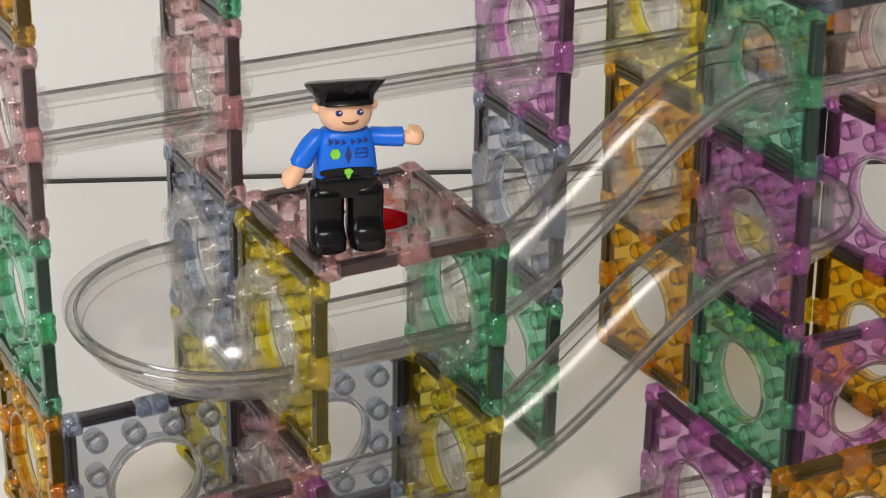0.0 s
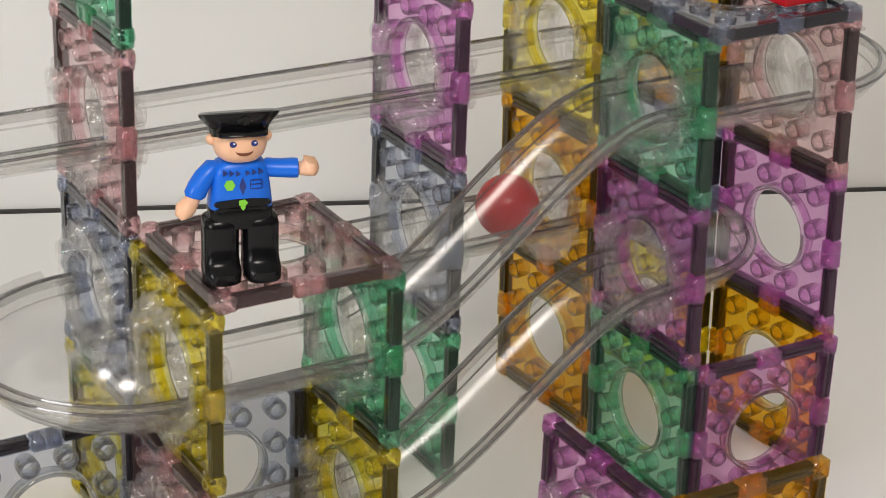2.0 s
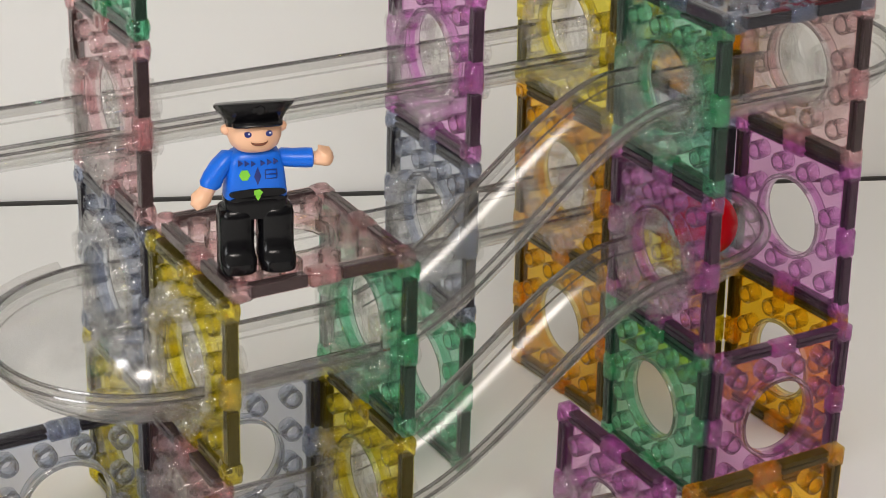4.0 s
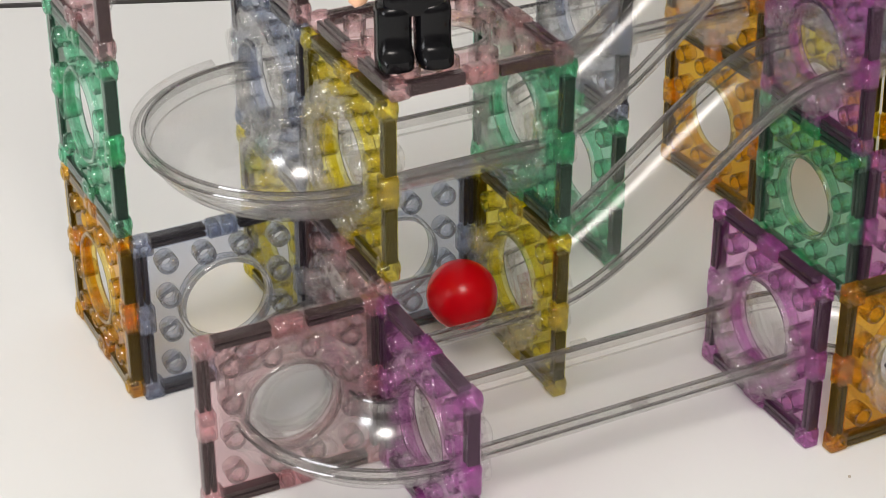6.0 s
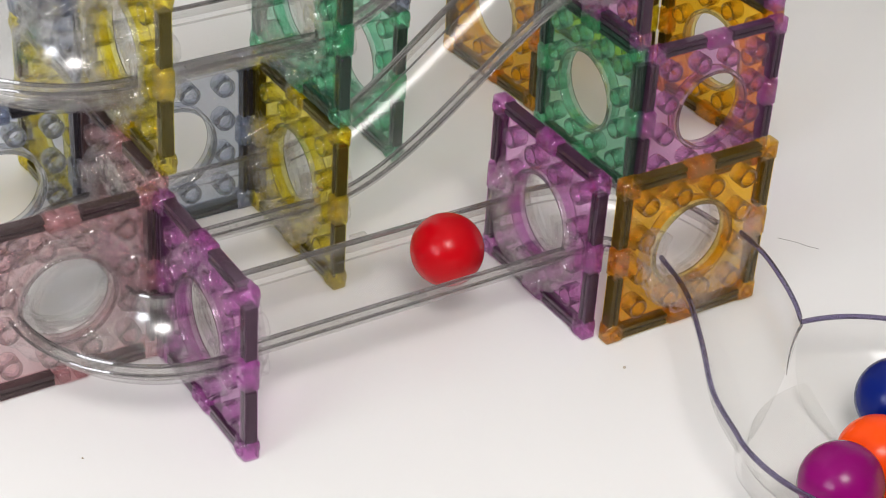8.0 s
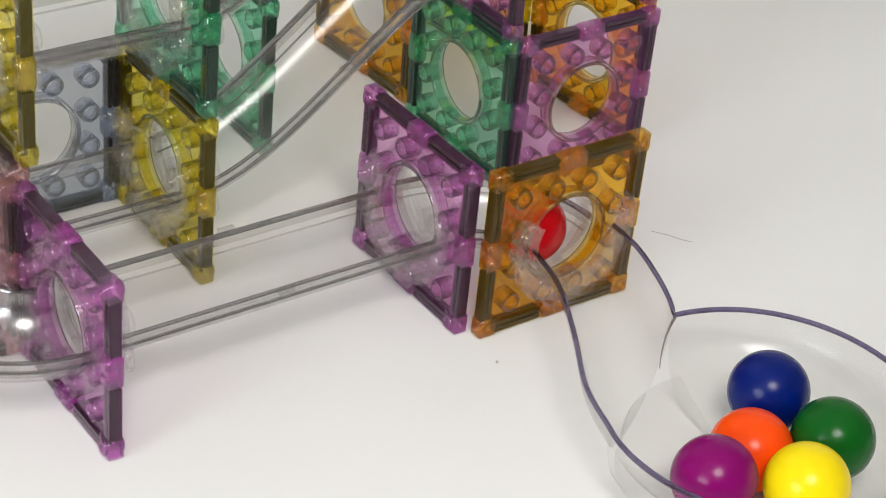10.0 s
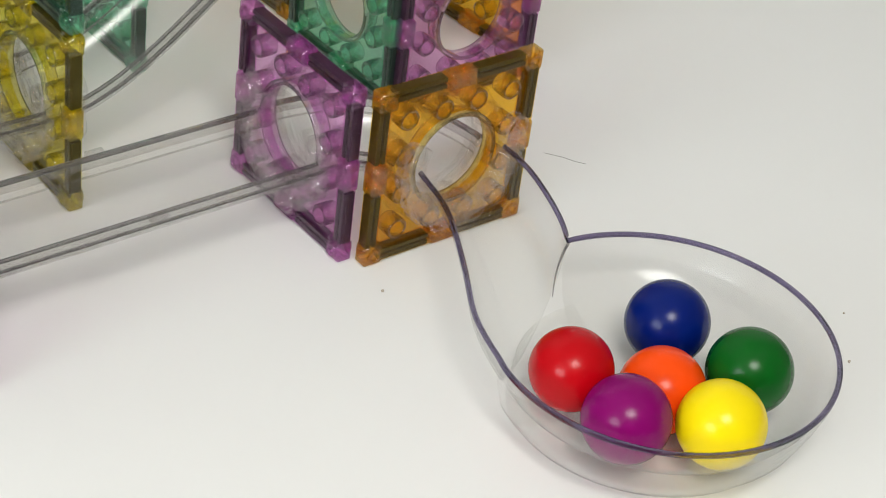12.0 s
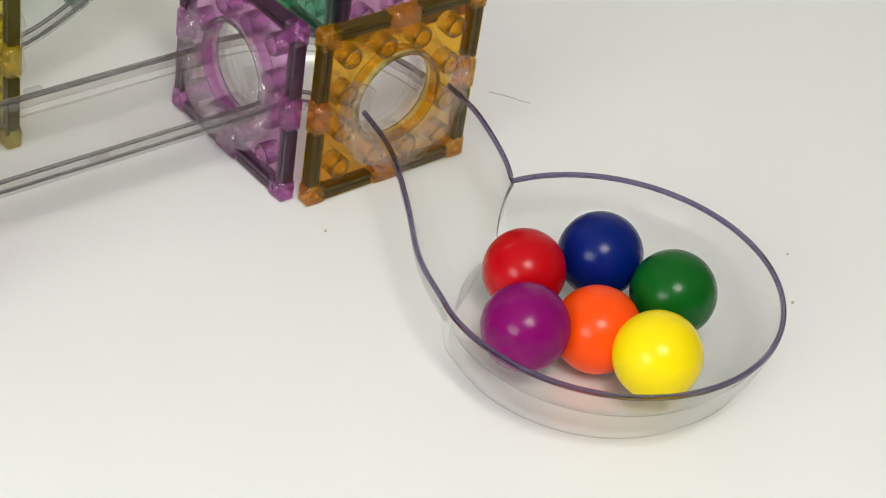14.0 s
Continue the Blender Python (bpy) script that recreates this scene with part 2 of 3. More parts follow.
def edge_block_bm():
    """The block half way along a side: two lugs on a bevelled body."""
    bm = box_bm(-0.0062, 0.0062, -0.0035, 0.0035, -0.0031, 0.0031, bevel=0.0007, segments=1)
    for x in (-0.0033, 0.0033):
        add_box(bm, x - 0.0022, x + 0.0022, -0.0024, 0.0024, -0.0037, 0.0037, bevel=0.0006, segments=1)
    return bm


def frame_bm():
    """The square rim: a thin channel wall that holds the magnets."""
    bm = bmesh.new()
    w, t = 0.0052, 0.0026
    prof = [(S - w, -t), (S - 0.0006, -t), (S, -t + 0.0006), (S, t - 0.0006), (S - 0.0006, t), (S - w, t)]
    rings = []
    for a in (45, 135, 225, 315):
        for d in (-6, 6):
            c, s = math.cos(radians(a + d)), math.sin(radians(a + d))
            sx, sy = (1 if c > 0 else -1), (1 if s > 0 else -1)
            cut = 0.0012
            first = (d < 0) == (sx * sy > 0)
            rings.append([(sx * (r - (0 if first else cut)), sy * (r - (cut if first else 0)), z) for r, z in prof])
    loft(bm, rings, closed_path=True)
    return bm


def stud_bm():
    """A hollow stud that stands out on both faces, closed by a web half way."""
    return round_ring_bm(0.0030, 0.0044, 0.0036, 24)


def magnet_bm():
    bm = bmesh.new()
    for y0, y1, h in ((-0.0021, -0.0004, 0.0023), (0.0006, 0.0025, 0.0023)):
        add_box(bm, -0.0113, 0.0113, y0, y1, -h, h, bevel=0.0003)
    return bm


MAGNET_MESH = mesh_of("magnet_bar", magnet_bm(), MAGNET)
PROTO = {}
LOOKS = {"green": "clear green", "yellow": "clear yellow", "orange": "clear orange", "purple": "clear purple",
         "pink": "clear dusty pink", "slate": "clear smoky blue-grey"}


def new_tile(hue):
    thing = new("magnetic_tile")
    tagged(thing, LOOKS[hue] + " plastic magnetic tile with studs and round hole", "building tile", "magnetic tiles")
    part("plate", plate_bm(), PLATE[hue], thing)
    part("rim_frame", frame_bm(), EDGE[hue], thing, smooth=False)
    part("collar", collar_bm(), COLLAR[hue], thing)
    sm = mesh_of("stud", stud_bm(), STUD[hue], smooth=True)
    for x, y in STUDS:
        part_mesh("stud", sm, thing, pose(x, y, 0))
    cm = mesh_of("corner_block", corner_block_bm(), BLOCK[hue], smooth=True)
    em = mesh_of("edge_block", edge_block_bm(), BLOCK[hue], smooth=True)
    for a in range(4):
        turned = pose(0, 0, 0, 0, 0, 90 * a)
        part_mesh("corner_block", cm, thing, turned @ pose(S - 0.0039, S - 0.0039, 0))
        part_mesh("edge_block", em, thing, turned @ pose(0, S - 0.0032, 0))
    d = 0.0185
    for a in range(4):
        for sgn in (-1, 1):
            part_mesh("magnet_bar", MAGNET_MESH, thing, pose(0, 0, 0, 0, 0, 90 * a) @ pose(sgn * d, S - 0.0029, 0), "dark steel magnet bar")
    return thing


AXIS = {"x": pose(0, 0, 0, 0, 90, 0), "y": pose(0, 0, 0, 90, 0, 0), "z": Matrix.Identity(4)}


def tile(hue, normal, x, y, z, rz=0.0, lean=0.0):
    """A tile of that colour with its centre at x, y, z tile sides; rz turns it in plan, lean tips it towards -x."""
    m = Matrix.Translation(Vector((x, y, z)) * U) @ pose(0, 0, 0, 0, -lean, rz) @ AXIS[normal]
    if hue in PROTO:
        return copy_thing(PROTO[hue], m)
    PROTO[hue] = new_tile(hue)
    PROTO[hue].matrix_basis = m
    return PROTO[hue]


def build_tiles():
    # low box in front and the two tiles at the far end of the low channel
    tile("purple", "x", -0.025, 0.52, 0.5)
    tile("orange", "y", 0.525, -0.03, 0.5)
    tile("purple", "x", -2.045, 0.455, 0.498)
    tile("pink", "y", -2.55, 0.965, 0.498)
    # middle tower
    tile("pink", "x", -2.0, 1.53, 0.5)
    tile("yellow", "x", -1.96, 1.51, 1.5)
    tile("yellow", "x", -0.97, 1.52, 0.5)
    tile("green", "x", -0.97, 1.52, 1.51)
    tile("pink", "z", -1.47, 1.49, 2.045)
    tile("slate", "y", -1.49, 2.02, 0.5)
    tile("slate", "y", -2.49, 2.02, 0.5)
    # left tower
    for k, hue in enumerate(("orange", "green", "pink", "orange")):
        tile(hue, "x", -3.01, 2.53, 0.5 + k)
    # second tower
    for k, hue in enumerate(("yellow", "slate", "pink", "green")):
        tile(hue, "x", -1.97, 2.52, 0.5 + k)
    # third tower
    for k, hue in enumerate(("green", "slate", "purple", "yellow")):
        tile(hue, "x", -0.01 - 0.005 * k, 2.53, 0.5 + k)
    # right tower, which leans a little
    for k, hue in enumerate(("green", "purple", "green")):
        tile(hue, "x", 1.0 - 0.035 * k, 1.555, 0.5 + 0.99 * k, lean=2)
    tile("purple", "y", 1.505, 1.06, 0.5)
    for k, hue in enumerate(("orange", "purple", "pink")):
        tile(hue, "x", 2.005 - 0.07 * k, 1.62 - 0.03 * k, 0.5 + 0.99 * k, rz=4, lean=2.5)
    tile("slate", "z", 1.33, 1.47, 3.0, rz=2)
    for k, hue in enumerate(("orange", "orange", "yellow")):
        tile(hue, "x", 1.06 - 0.035 * k, 2.67, 0.5 + 0.99 * k, rz=3, lean=1.5)
    for k, hue in enumerate(("yellow", "slate", "orange")):
        tile(hue, "x", 1.86 - 0.045 * k, 2.60 - 0.02 * k, 0.5 + 0.99 * k, rz=4, lean=2)


build_tiles()

# ---- clear track pieces ----
RIM_V = -0.0022                # height of a channel's rim against the hole's middle
DEPTH = 0.0140


def channel_profile(wide_out=1.0, wall=0.0013, a=0.0195, depth=DEPTH):
    """Cross-section of the trough: pairs of (sideways, up)."""
    inner, outer = [], []
    n = 16
    for i in range(n + 1):
        th = math.pi * (1 + i / n)
        c, s = math.cos(th), math.sin(th)
        k = wide_out if c > 0 else 1.0
        inner.append((a * k * c, RIM_V + depth * s))
        outer.append(((a * k + wall) * c, RIM_V + (depth + wall) * s))
    return inner + outer[::-1]


def rim_profile(side, wide_out=1.0, a=0.0195):
    """The flat lip that runs along a trough's edge."""
    k = wide_out if side > 0 else 1.0
    x0, x1, x2 = side * (a * k + 0.0012), side * (a * k + 0.0026), side * (a * k + 0.0040)
    return [(x0, RIM_V - 0.0040), (x1, RIM_V - 0.0042), (x1, RIM_V - 0.0012), (x2, RIM_V - 0.0014), (x2, RIM_V - 0.0002), (x0, RIM_V + 0.0009)]


def bead_profile(side, place, wide_out=1.0, a=0.0195, depth=DEPTH):
    """A fine bead, added to draw a refraction line, along the lip's inner edge (0), its outer edge (1) or as a step on
    the trough's inner wall (2).
    """
    k = wide_out if side > 0 else 1.0
    x, y, r = ((a * k + 0.0007, RIM_V + 0.0006, 0.0008), (a * k + 0.0042, RIM_V - 0.0009, 0.0006),
               (a * k * 0.93 - 0.0001, RIM_V - 0.365 * depth, 0.00042))[place]
    return [(side * x + r * math.cos(t), y + r * math.sin(t)) for t in [m * math.pi / 3 for m in range(6)]]


def sweep_bm(prof, way):
    """Sweeps a cross-section along stations of (place, sideways, up)."""
    return loft(bmesh.new(), [[p + s * u + w * v for u, v in prof] for p, s, w in way])


def line_way(p0, p1, n=2):
    p0, p1 = Vector(p0) * U, Vector(p1) * U
    d = (p1 - p0).normalized()
    side = Vector((d.y, -d.x, 0)).normalized()
    return [(p0.lerp(p1, i / (n - 1)), side, Vector((0, 0, 1))) for i in range(n)]


def smooth_step(u):
    u = min(1, max(0, u))
    return u * u * (3 - 2 * u)


def slide_z(x, base, rise, start, length):
    return base + rise * smooth_step((x - start) / length)


def slide_way(x0, x1, y, base, rise, start, length, n=32):
    pts = [Vector((x0 + (x1 - x0) * i / n, y, slide_z(x0 + (x1 - x0) * i / n, base, rise, start, length))) * U for i in range(n + 1)]
    way = []
    for i, p in enumerate(pts):
        d = (pts[min(i + 1, n)] - pts[max(i - 1, 0)]).normalized()
        side = Vector((0, -1, 0))
        way.append((p, side, side.cross(d) if side.cross(d).z > 0 else d.cross(side)))
    return way


def arc_way(cx, cy, z, r, a0, a1, n=36):
    way = []
    for i in range(n + 1):
        a = radians(a0 + (a1 - a0) * i / n)
        c, s = math.cos(a), math.sin(a)
        way.append((Vector((cx + r * c, cy + r * s, z)) * U, Vector((c, s, 0)), Vector((0, 0, 1))))
    return way


def flange_bm(a0=-38, a1=218, r_in=0.0172, r_out=0.0285, t=0.0028):
    """The clip at a track's end: an arc-shaped plate with scalloped outer edge that snaps over the studs."""
    bm = bmesh.new()
    n = 40
    rings = []
    for i in range(n + 1):
        a = radians(a0 - 180 + (a1 - a0) * i / n)
        ro = r_out + 0.0011 * math.cos(8 * a)
        c, s = math.cos(a), math.sin(a)
        rings.append([(r_in * c, r_in * s, -t / 2), (ro * c, ro * s, -t / 2), (ro * c, ro * s, t / 2), (r_in * c, r_in * s, t / 2)])
    return loft(bm, rings)


def grip_rings(clip, top=1.0):
    """Small rings on an end clip that grip the studs."""
    for x, y in STUDS:
        if math.hypot(x, y) < 0.029 and y < top:
            part_mesh("grip_ring", GRIP, clip, pose(x, y, 0))


FLANGE = mesh_of("end_clip", flange_bm(), CLIP, smooth=True)
FULL_FLANGE = mesh_of("end_clip", ring_bm(0.0176, 0.0290, -0.0014, 0.0014, 16), CLIP, smooth=True)
GRIP = mesh_of("grip_ring", ring_bm(0.0043, 0.0055, -0.0024, 0.0024, 18, bevel=0.0004), CLIP, smooth=True)
SOCKET = mesh_of("socket", ring_bm(0.0158, 0.0172, -0.003, 0.003, 32), CLEAR, smooth=True)


def track(name, label, way, ends, wide_out=1.0, full=False, depth=DEPTH, plastic=CLEAR):
    """A clear channel: trough, two rims and an end clip for each (place, axis) of its ends."""
    thing = new(name)
    tagged(thing, label, "marble track", "marble tracks")
    part("trough", sweep_bm(channel_profile(wide_out, depth=depth), way), plastic, thing)
    for side in (-1, 1):
        if depth > 0.018 and side < 0:
            continue
        part("rim", sweep_bm(rim_profile(side, wide_out), way), LIP, thing)
        for place in (0, 1, 2):
            part("rim_line", sweep_bm(bead_profile(side, place, wide_out, depth=depth), way), LIP if place == 2 and name != "marble_slide" else REFRACT_LINE, thing)
    for at, axis in ends:
        m = Matrix.Translation(Vector(at) * U) @ (pose(0, 0, 0, 90, 0, 90) if axis == "x" else pose(0, 0, 0, 90, 0, 0))
        grip_rings(part_mesh("end_clip", FULL_FLANGE if full else FLANGE, thing, m), 1.0 if full else 0.010)
        part_mesh("socket", SOCKET, thing, m)
    return thing


def bump_mark(thing, at):
    """The small moulding mark half way along a rim."""
    bm = box_bm(-0.0035, 0.0035, -0.0012, 0.0012, -0.001, 0.0013, bevel=0.0004)
    part("moulding_mark", bm, LIP, thing, m=Matrix.Translation(Vector(at) * U))


def build_tracks():
    straight = "clear plastic straight marble channel clipped between two tiles"
    low = track("straight_track", straight, line_way((-1.93, 0.5, 0.5), (-0.09, 0.5, 0.5), 6), (((-1.9, 0.5, 0.5), "x"), ((-0.12, 0.5, 0.5), "x")))
    bump_mark(low, (-1.0, 0.20, 0.485))
    bump_mark(low, (-1.0, 0.80, 0.485))
    track("straight_track", straight, line_way((-1.93, 1.5, 0.5), (-1.03, 1.5, 0.5), 4), (((-1.9, 1.5, 0.5), "x"), ((-1.07, 1.5, 0.5), "x")))
    track("straight_track", straight, line_way((-1.90, 1.5, 1.5), (-1.03, 1.5, 1.5), 4), (((-1.87, 1.5, 1.5), "x"), ((-1.07, 1.5, 1.5), "x")))
    track("straight_track", straight, line_way((-1.90, 2.5, 1.5), (-0.07, 2.5, 1.5), 6), (((-1.87, 2.5, 1.5), "x"), ((-0.1, 2.5, 1.5), "x")))
    track("straight_track", straight, line_way((0.05, 2.5, 1.5), (0.90, 2.55, 1.49), 4), (((0.08, 2.5, 1.5), "x"), ((0.88, 2.55, 1.49), "x")))
    track("straight_track", straight, line_way((-2.94, 2.5, 2.5), (-2.03, 2.5, 2.5), 4), (((-2.91, 2.5, 2.5), "x"), ((-2.07, 2.5, 2.5), "x")))
    track("straight_track", straight, line_way((-1.90, 2.5, 2.5), (-0.08, 2.5, 2.5), 6), (((-1.87, 2.5, 2.5), "x"), ((-0.12, 2.5, 2.5), "x")))
    track("straight_track", straight, line_way((0.05, 2.5, 2.5), (0.88, 2.57, 2.48), 4), (((0.08, 2.5, 2.5), "x"), ((0.86, 2.57, 2.48), "x")))
    track("straight_track", straight, line_way((1.02, 2.57, 2.48), (1.69, 2.57, 2.48), 4), (((1.05, 2.57, 2.48), "x"), ((1.66, 2.57, 2.48), "x")))
    track("straight_track", straight, line_way((1.0, 1.55, 2.48), (1.79, 1.56, 2.48), 4), (((1.03, 1.55, 2.48), "x"), ((1.76, 1.56, 2.48), "x")))
    slide = "clear plastic S-shaped marble slide dropping one tile in height"
    up = track("marble_slide", slide, slide_way(-0.91, 0.86, 1.5, 1.49, 1.06, -1.1, 1.85), (((-0.88, 1.52, 1.51), "x"), ((0.84, 1.54, 2.48), "x")))
    bump_mark(up, (-0.05, 1.20, slide_z(-0.05, 1.475, 1.06, -1.1, 1.85)))
    down = track("marble_slide", slide, slide_way(-0.91, 0.90, 1.5, 0.50, 1.0, -1.0, 1.85), (((-0.88, 1.52, 0.5), "x"), ((0.88, 1.54, 1.49), "x")))
    bump_mark(down, (-0.05, 1.20, slide_z(-0.05, 0.485, 1.0, -1.0, 1.85)))
    turn = "clear plastic half-round turning bowl clipped to two tiles"
    bowls = (
        (track("turning_bowl", turn, arc_way(-2.04, 2.0, 1.5, 0.5, 90, 270), (((-2.06, 2.5, 1.5), "x"), ((-2.05, 1.5, 1.5), "x")), 1.12, True, 0.0185, BOWL), -2.04, 2.0, 1.5, 100, 186),
        (track("turning_bowl", turn, arc_way(1.06, 2.05, 1.5, 0.5, -90, 90), (((1.07, 2.55, 1.5), "x"), ((1.04, 1.55, 1.5), "x")), 1.12, True, 0.0185, BOWL), 1.06, 2.05, 1.5, 80, -6),
        (track("turning_bowl", turn, arc_way(1.93, 2.06, 2.5, 0.5, -90, 90), (((1.86, 2.56, 2.48), "x"), ((1.95, 1.56, 2.48), "x")), 1.12, True, 0.0185, BOWL), 1.93, 2.06, 2.5, 80, -6))
    for bowl, cx, cy, z, a0, a1 in bowls:                   # a raised lip round the far half of each bowl's edge
        tab = [(0.0242 + dx, RIM_V + dy) for dx, dy in ((0, 0.0002), (0.0034, 0.0014), (0.0034, 0.0026), (0, 0.0014))]
        part("raised_lip", sweep_bm(tab, arc_way(cx, cy, z, 0.5, a0, a1, 20)), LIP, bowl, smooth=False)
    bend = "clear plastic quarter bend of marble track clipped to two tiles"
    track("quarter_bend", bend, arc_way(-2.06, 0.94, 0.5, 0.45, 180, 270, 20), (((-2.51, 0.93, 0.5), "y"), ((-2.05, 0.49, 0.5), "x")), 1.1, True, 0.016, BOWL)
    track("quarter_bend", bend, arc_way(-2.06, 1.06, 0.5, 0.45, 90, 180, 20), (((-2.06, 1.51, 0.5), "x"), ((-2.51, 1.07, 0.5), "y")), 1.1, True, 0.016, BOWL)
    track("quarter_bend", bend, arc_way(0.04, 0.05, 0.5, 0.47, 90, 0, 20), (((0.04, 0.52, 0.5), "x"), ((0.51, 0.05, 0.5), "y")), 1.0, True)


build_tracks()


# ---- catching tray ----
def build_tray():
    """A round clear dish with a neck that leads from the orange tile's hole."""
    thing = new("catching_tray")
    tagged(thing, "clear plastic spoon-shaped catching tray with raised rim", "tray")
    cx, cy, R, rim = 0.570, -1.595, 0.803, 0.395
    bm = bmesh.new()
    # the dish: open where the neck comes in
    n = 72
    open0, open1 = 83.0, 163.0                     # degrees between which the neck enters
    prof_in = [(0.02, 0.034), (0.25, 0.042), (0.40, 0.085), (0.52, 0.115), (0.63, 0.16), (0.715, 0.225), (0.775, 0.31), (R - 0.01, rim)]
    prof_out = [(0.25, 0.0), (0.50, 0.0), (0.575, 0.008), (0.665, 0.06), (0.74, 0.15), (0.785, 0.27), (R + 0.010, rim - 0.02)]
    prof = prof_in + [(R + 0.012, rim)] + prof_out[::-1] + [(0.02, 0.0)]
    rings = []
    span = 360 - (open1 - open0)
    for i in range(n + 1):
        a = radians(open1 + span * i / n)
        rings.append([((cx - 0.05 * (1 - z / rim) + r * math.cos(a)) * U, (cy + r * math.sin(a)) * U, z * U) for r, z in prof])
    loft(bm, rings)
    part("dish", bm, TRAY, thing)
    # floor sector under the neck's mouth
    bm = bmesh.new()
    rings = []
    low = prof_in[:5]
    low_prof = low + [(r, 0.0) for r, z in low[::-1]]
    for i in range(15):
        a = radians(open0 + (open1 - open0) * i / 14)
        rings.append([((cx - 0.05 * (1 - z / rim) + r * math.cos(a)) * U, (cy + r * math.sin(a)) * U, z * U) for r, z in low_prof])
    loft(bm, rings)
    part("dish_floor", bm, TRAY, thing)
    # the neck: a trough whose two edges run from the hole to the dish
    e = radians(open1)
    left = [(0.32, -0.07), (0.25, -0.38), (0.08, -0.73), (-0.11, -1.07), (cx + R * math.cos(e), cy + R * math.sin(e))]
    f = radians(open0)
    right = [(0.85, -0.07), (0.84, -0.28), (0.79, -0.50), (0.73, -0.68), (cx + R * math.cos(f), cy + R * math.sin(f))]
    floor_z = [0.30, 0.27, 0.21, 0.16, 0.13]
    rim_z = [0.46, 0.45, 0.43, 0.41, 0.40]

    def curve(pts, s):
        k = min(int(s * (len(pts) - 1)), len(pts) - 2)
        p = [Vector(pts[min(max(k + d, 0), len(pts) - 1)]) for d in (-1, 0, 1, 2)]
        u = s * (len(pts) - 1) - k
        return 0.5 * (2 * p[1] + (p[2] - p[0]) * u + (2 * p[0] - 5 * p[1] + 4 * p[2] - p[3]) * u * u + (3 * p[1] - p[0] - 3 * p[2] + p[3]) * u ** 3)

    def both(s):
        a = curve([(*p, z) for p, z in zip(left, rim_z)], s)
        b = curve([(*p, z) for p, z in zip(right, rim_z)], s)
        return a, b, curve([(z, 0, 0) for z in floor_z], s).x

    bm = bmesh.new()
    rings = []
    m = 14
    for i in range(25):
        a, b, fz = both(i / 24)
        mid, arm = (a + b) / 2, (b - a) / 2
        inner = [mid + arm * math.cos(math.pi * (1 + j / m)) + Vector((0, 0, (a.z - fz) * math.sin(math.pi * (1 + j / m)))) for j in range(m + 1)]
        outer = [p + Vector((0, 0, -0.02)) for p in inner[::-1]]
        rings.append([p * U for p in inner + outer])
    loft(bm, rings)
    part("neck", bm, TRAY, thing)
    # one raised rim all round
    path = [both(i / 20)[0] for i in range(21)]
    for i in range(1, n + 1):
        a = e + radians(span * i / n)
        path.append(Vector((cx + R * math.cos(a), cy + R * math.sin(a), rim)))
    path += [both(1 - i / 12)[1] for i in range(1, 13)]
    rings = []
    for i, p in enumerate(path):
        d = (path[min(i + 1, len(path) - 1)] - path[max(i - 1, 0)]).normalized()
        side = Vector((d.y, -d.x, 0)).normalized()
        rings.append([(p + side * (0.0135 * math.cos(t)) + Vector((0, 0, 0.010 + 0.014 * math.sin(t)))) * U for t in [k * math.pi / 4 for k in range(8)]])
    part("rim", loft(bmesh.new(), rings), TRAY_RIM_REFRACT, thing)
    thing.location.z = 0.0006
    # Dark-tinted bead for the refraction line where neck meets dish.
    crease = []
    for i in range(9):
        q = i / 8
        a = f + radians(9 * q)
        r = R - 0.012 - 0.10 * q ** 1.6
        p = Vector((cx - 0.02 * q + r * math.cos(a), cy + r * math.sin(a), rim - 0.20 * q))
        w = 0.008 * (1 - 0.6 * q)
        crease.append([(p + Vector((w * math.cos(t), w * math.sin(t) * 0.6, w * math.sin(t)))) * U for t in [k * math.pi / 3 for k in range(6)]])
    part("crease", loft(bmesh.new(), crease), REFRACT_LINE, thing)
    grip_rings(part_mesh("end_clip", mesh_of("end_clip", flange_bm(-30, 196, 0.0185, 0.0285, 0.0040), CLIP, smooth=True), thing,
                         Matrix.Translation(Vector((0.55, -0.10, 0.5)) * U) @ pose(0, 0, 0, 90, 0, 0)), 0.010)
    return thing


build_tray()


# ---- marbles ----
def marble(name_hue, colour, look_words, radius=0.0152):
    bm = bmesh.new()
    bmesh.ops.create_uvsphere(bm, u_segments=40, v_segments=24, radius=radius)
    mt = solid(name_hue + "_lacquer", colour, 0.23, 0.06, 60, 0.03, spec=0.2)
    ob = new("marble", mesh_of("marble", bm, mt, smooth=True))
    for p in ob.data.polygons:
        p.use_smooth = True
    return tagged(ob, look_words, "ball", "coloured marbles")


RED = marble("red", (0.45, 0.001, 0.005), "glossy red wooden marble rolling along the clear track", BALL)
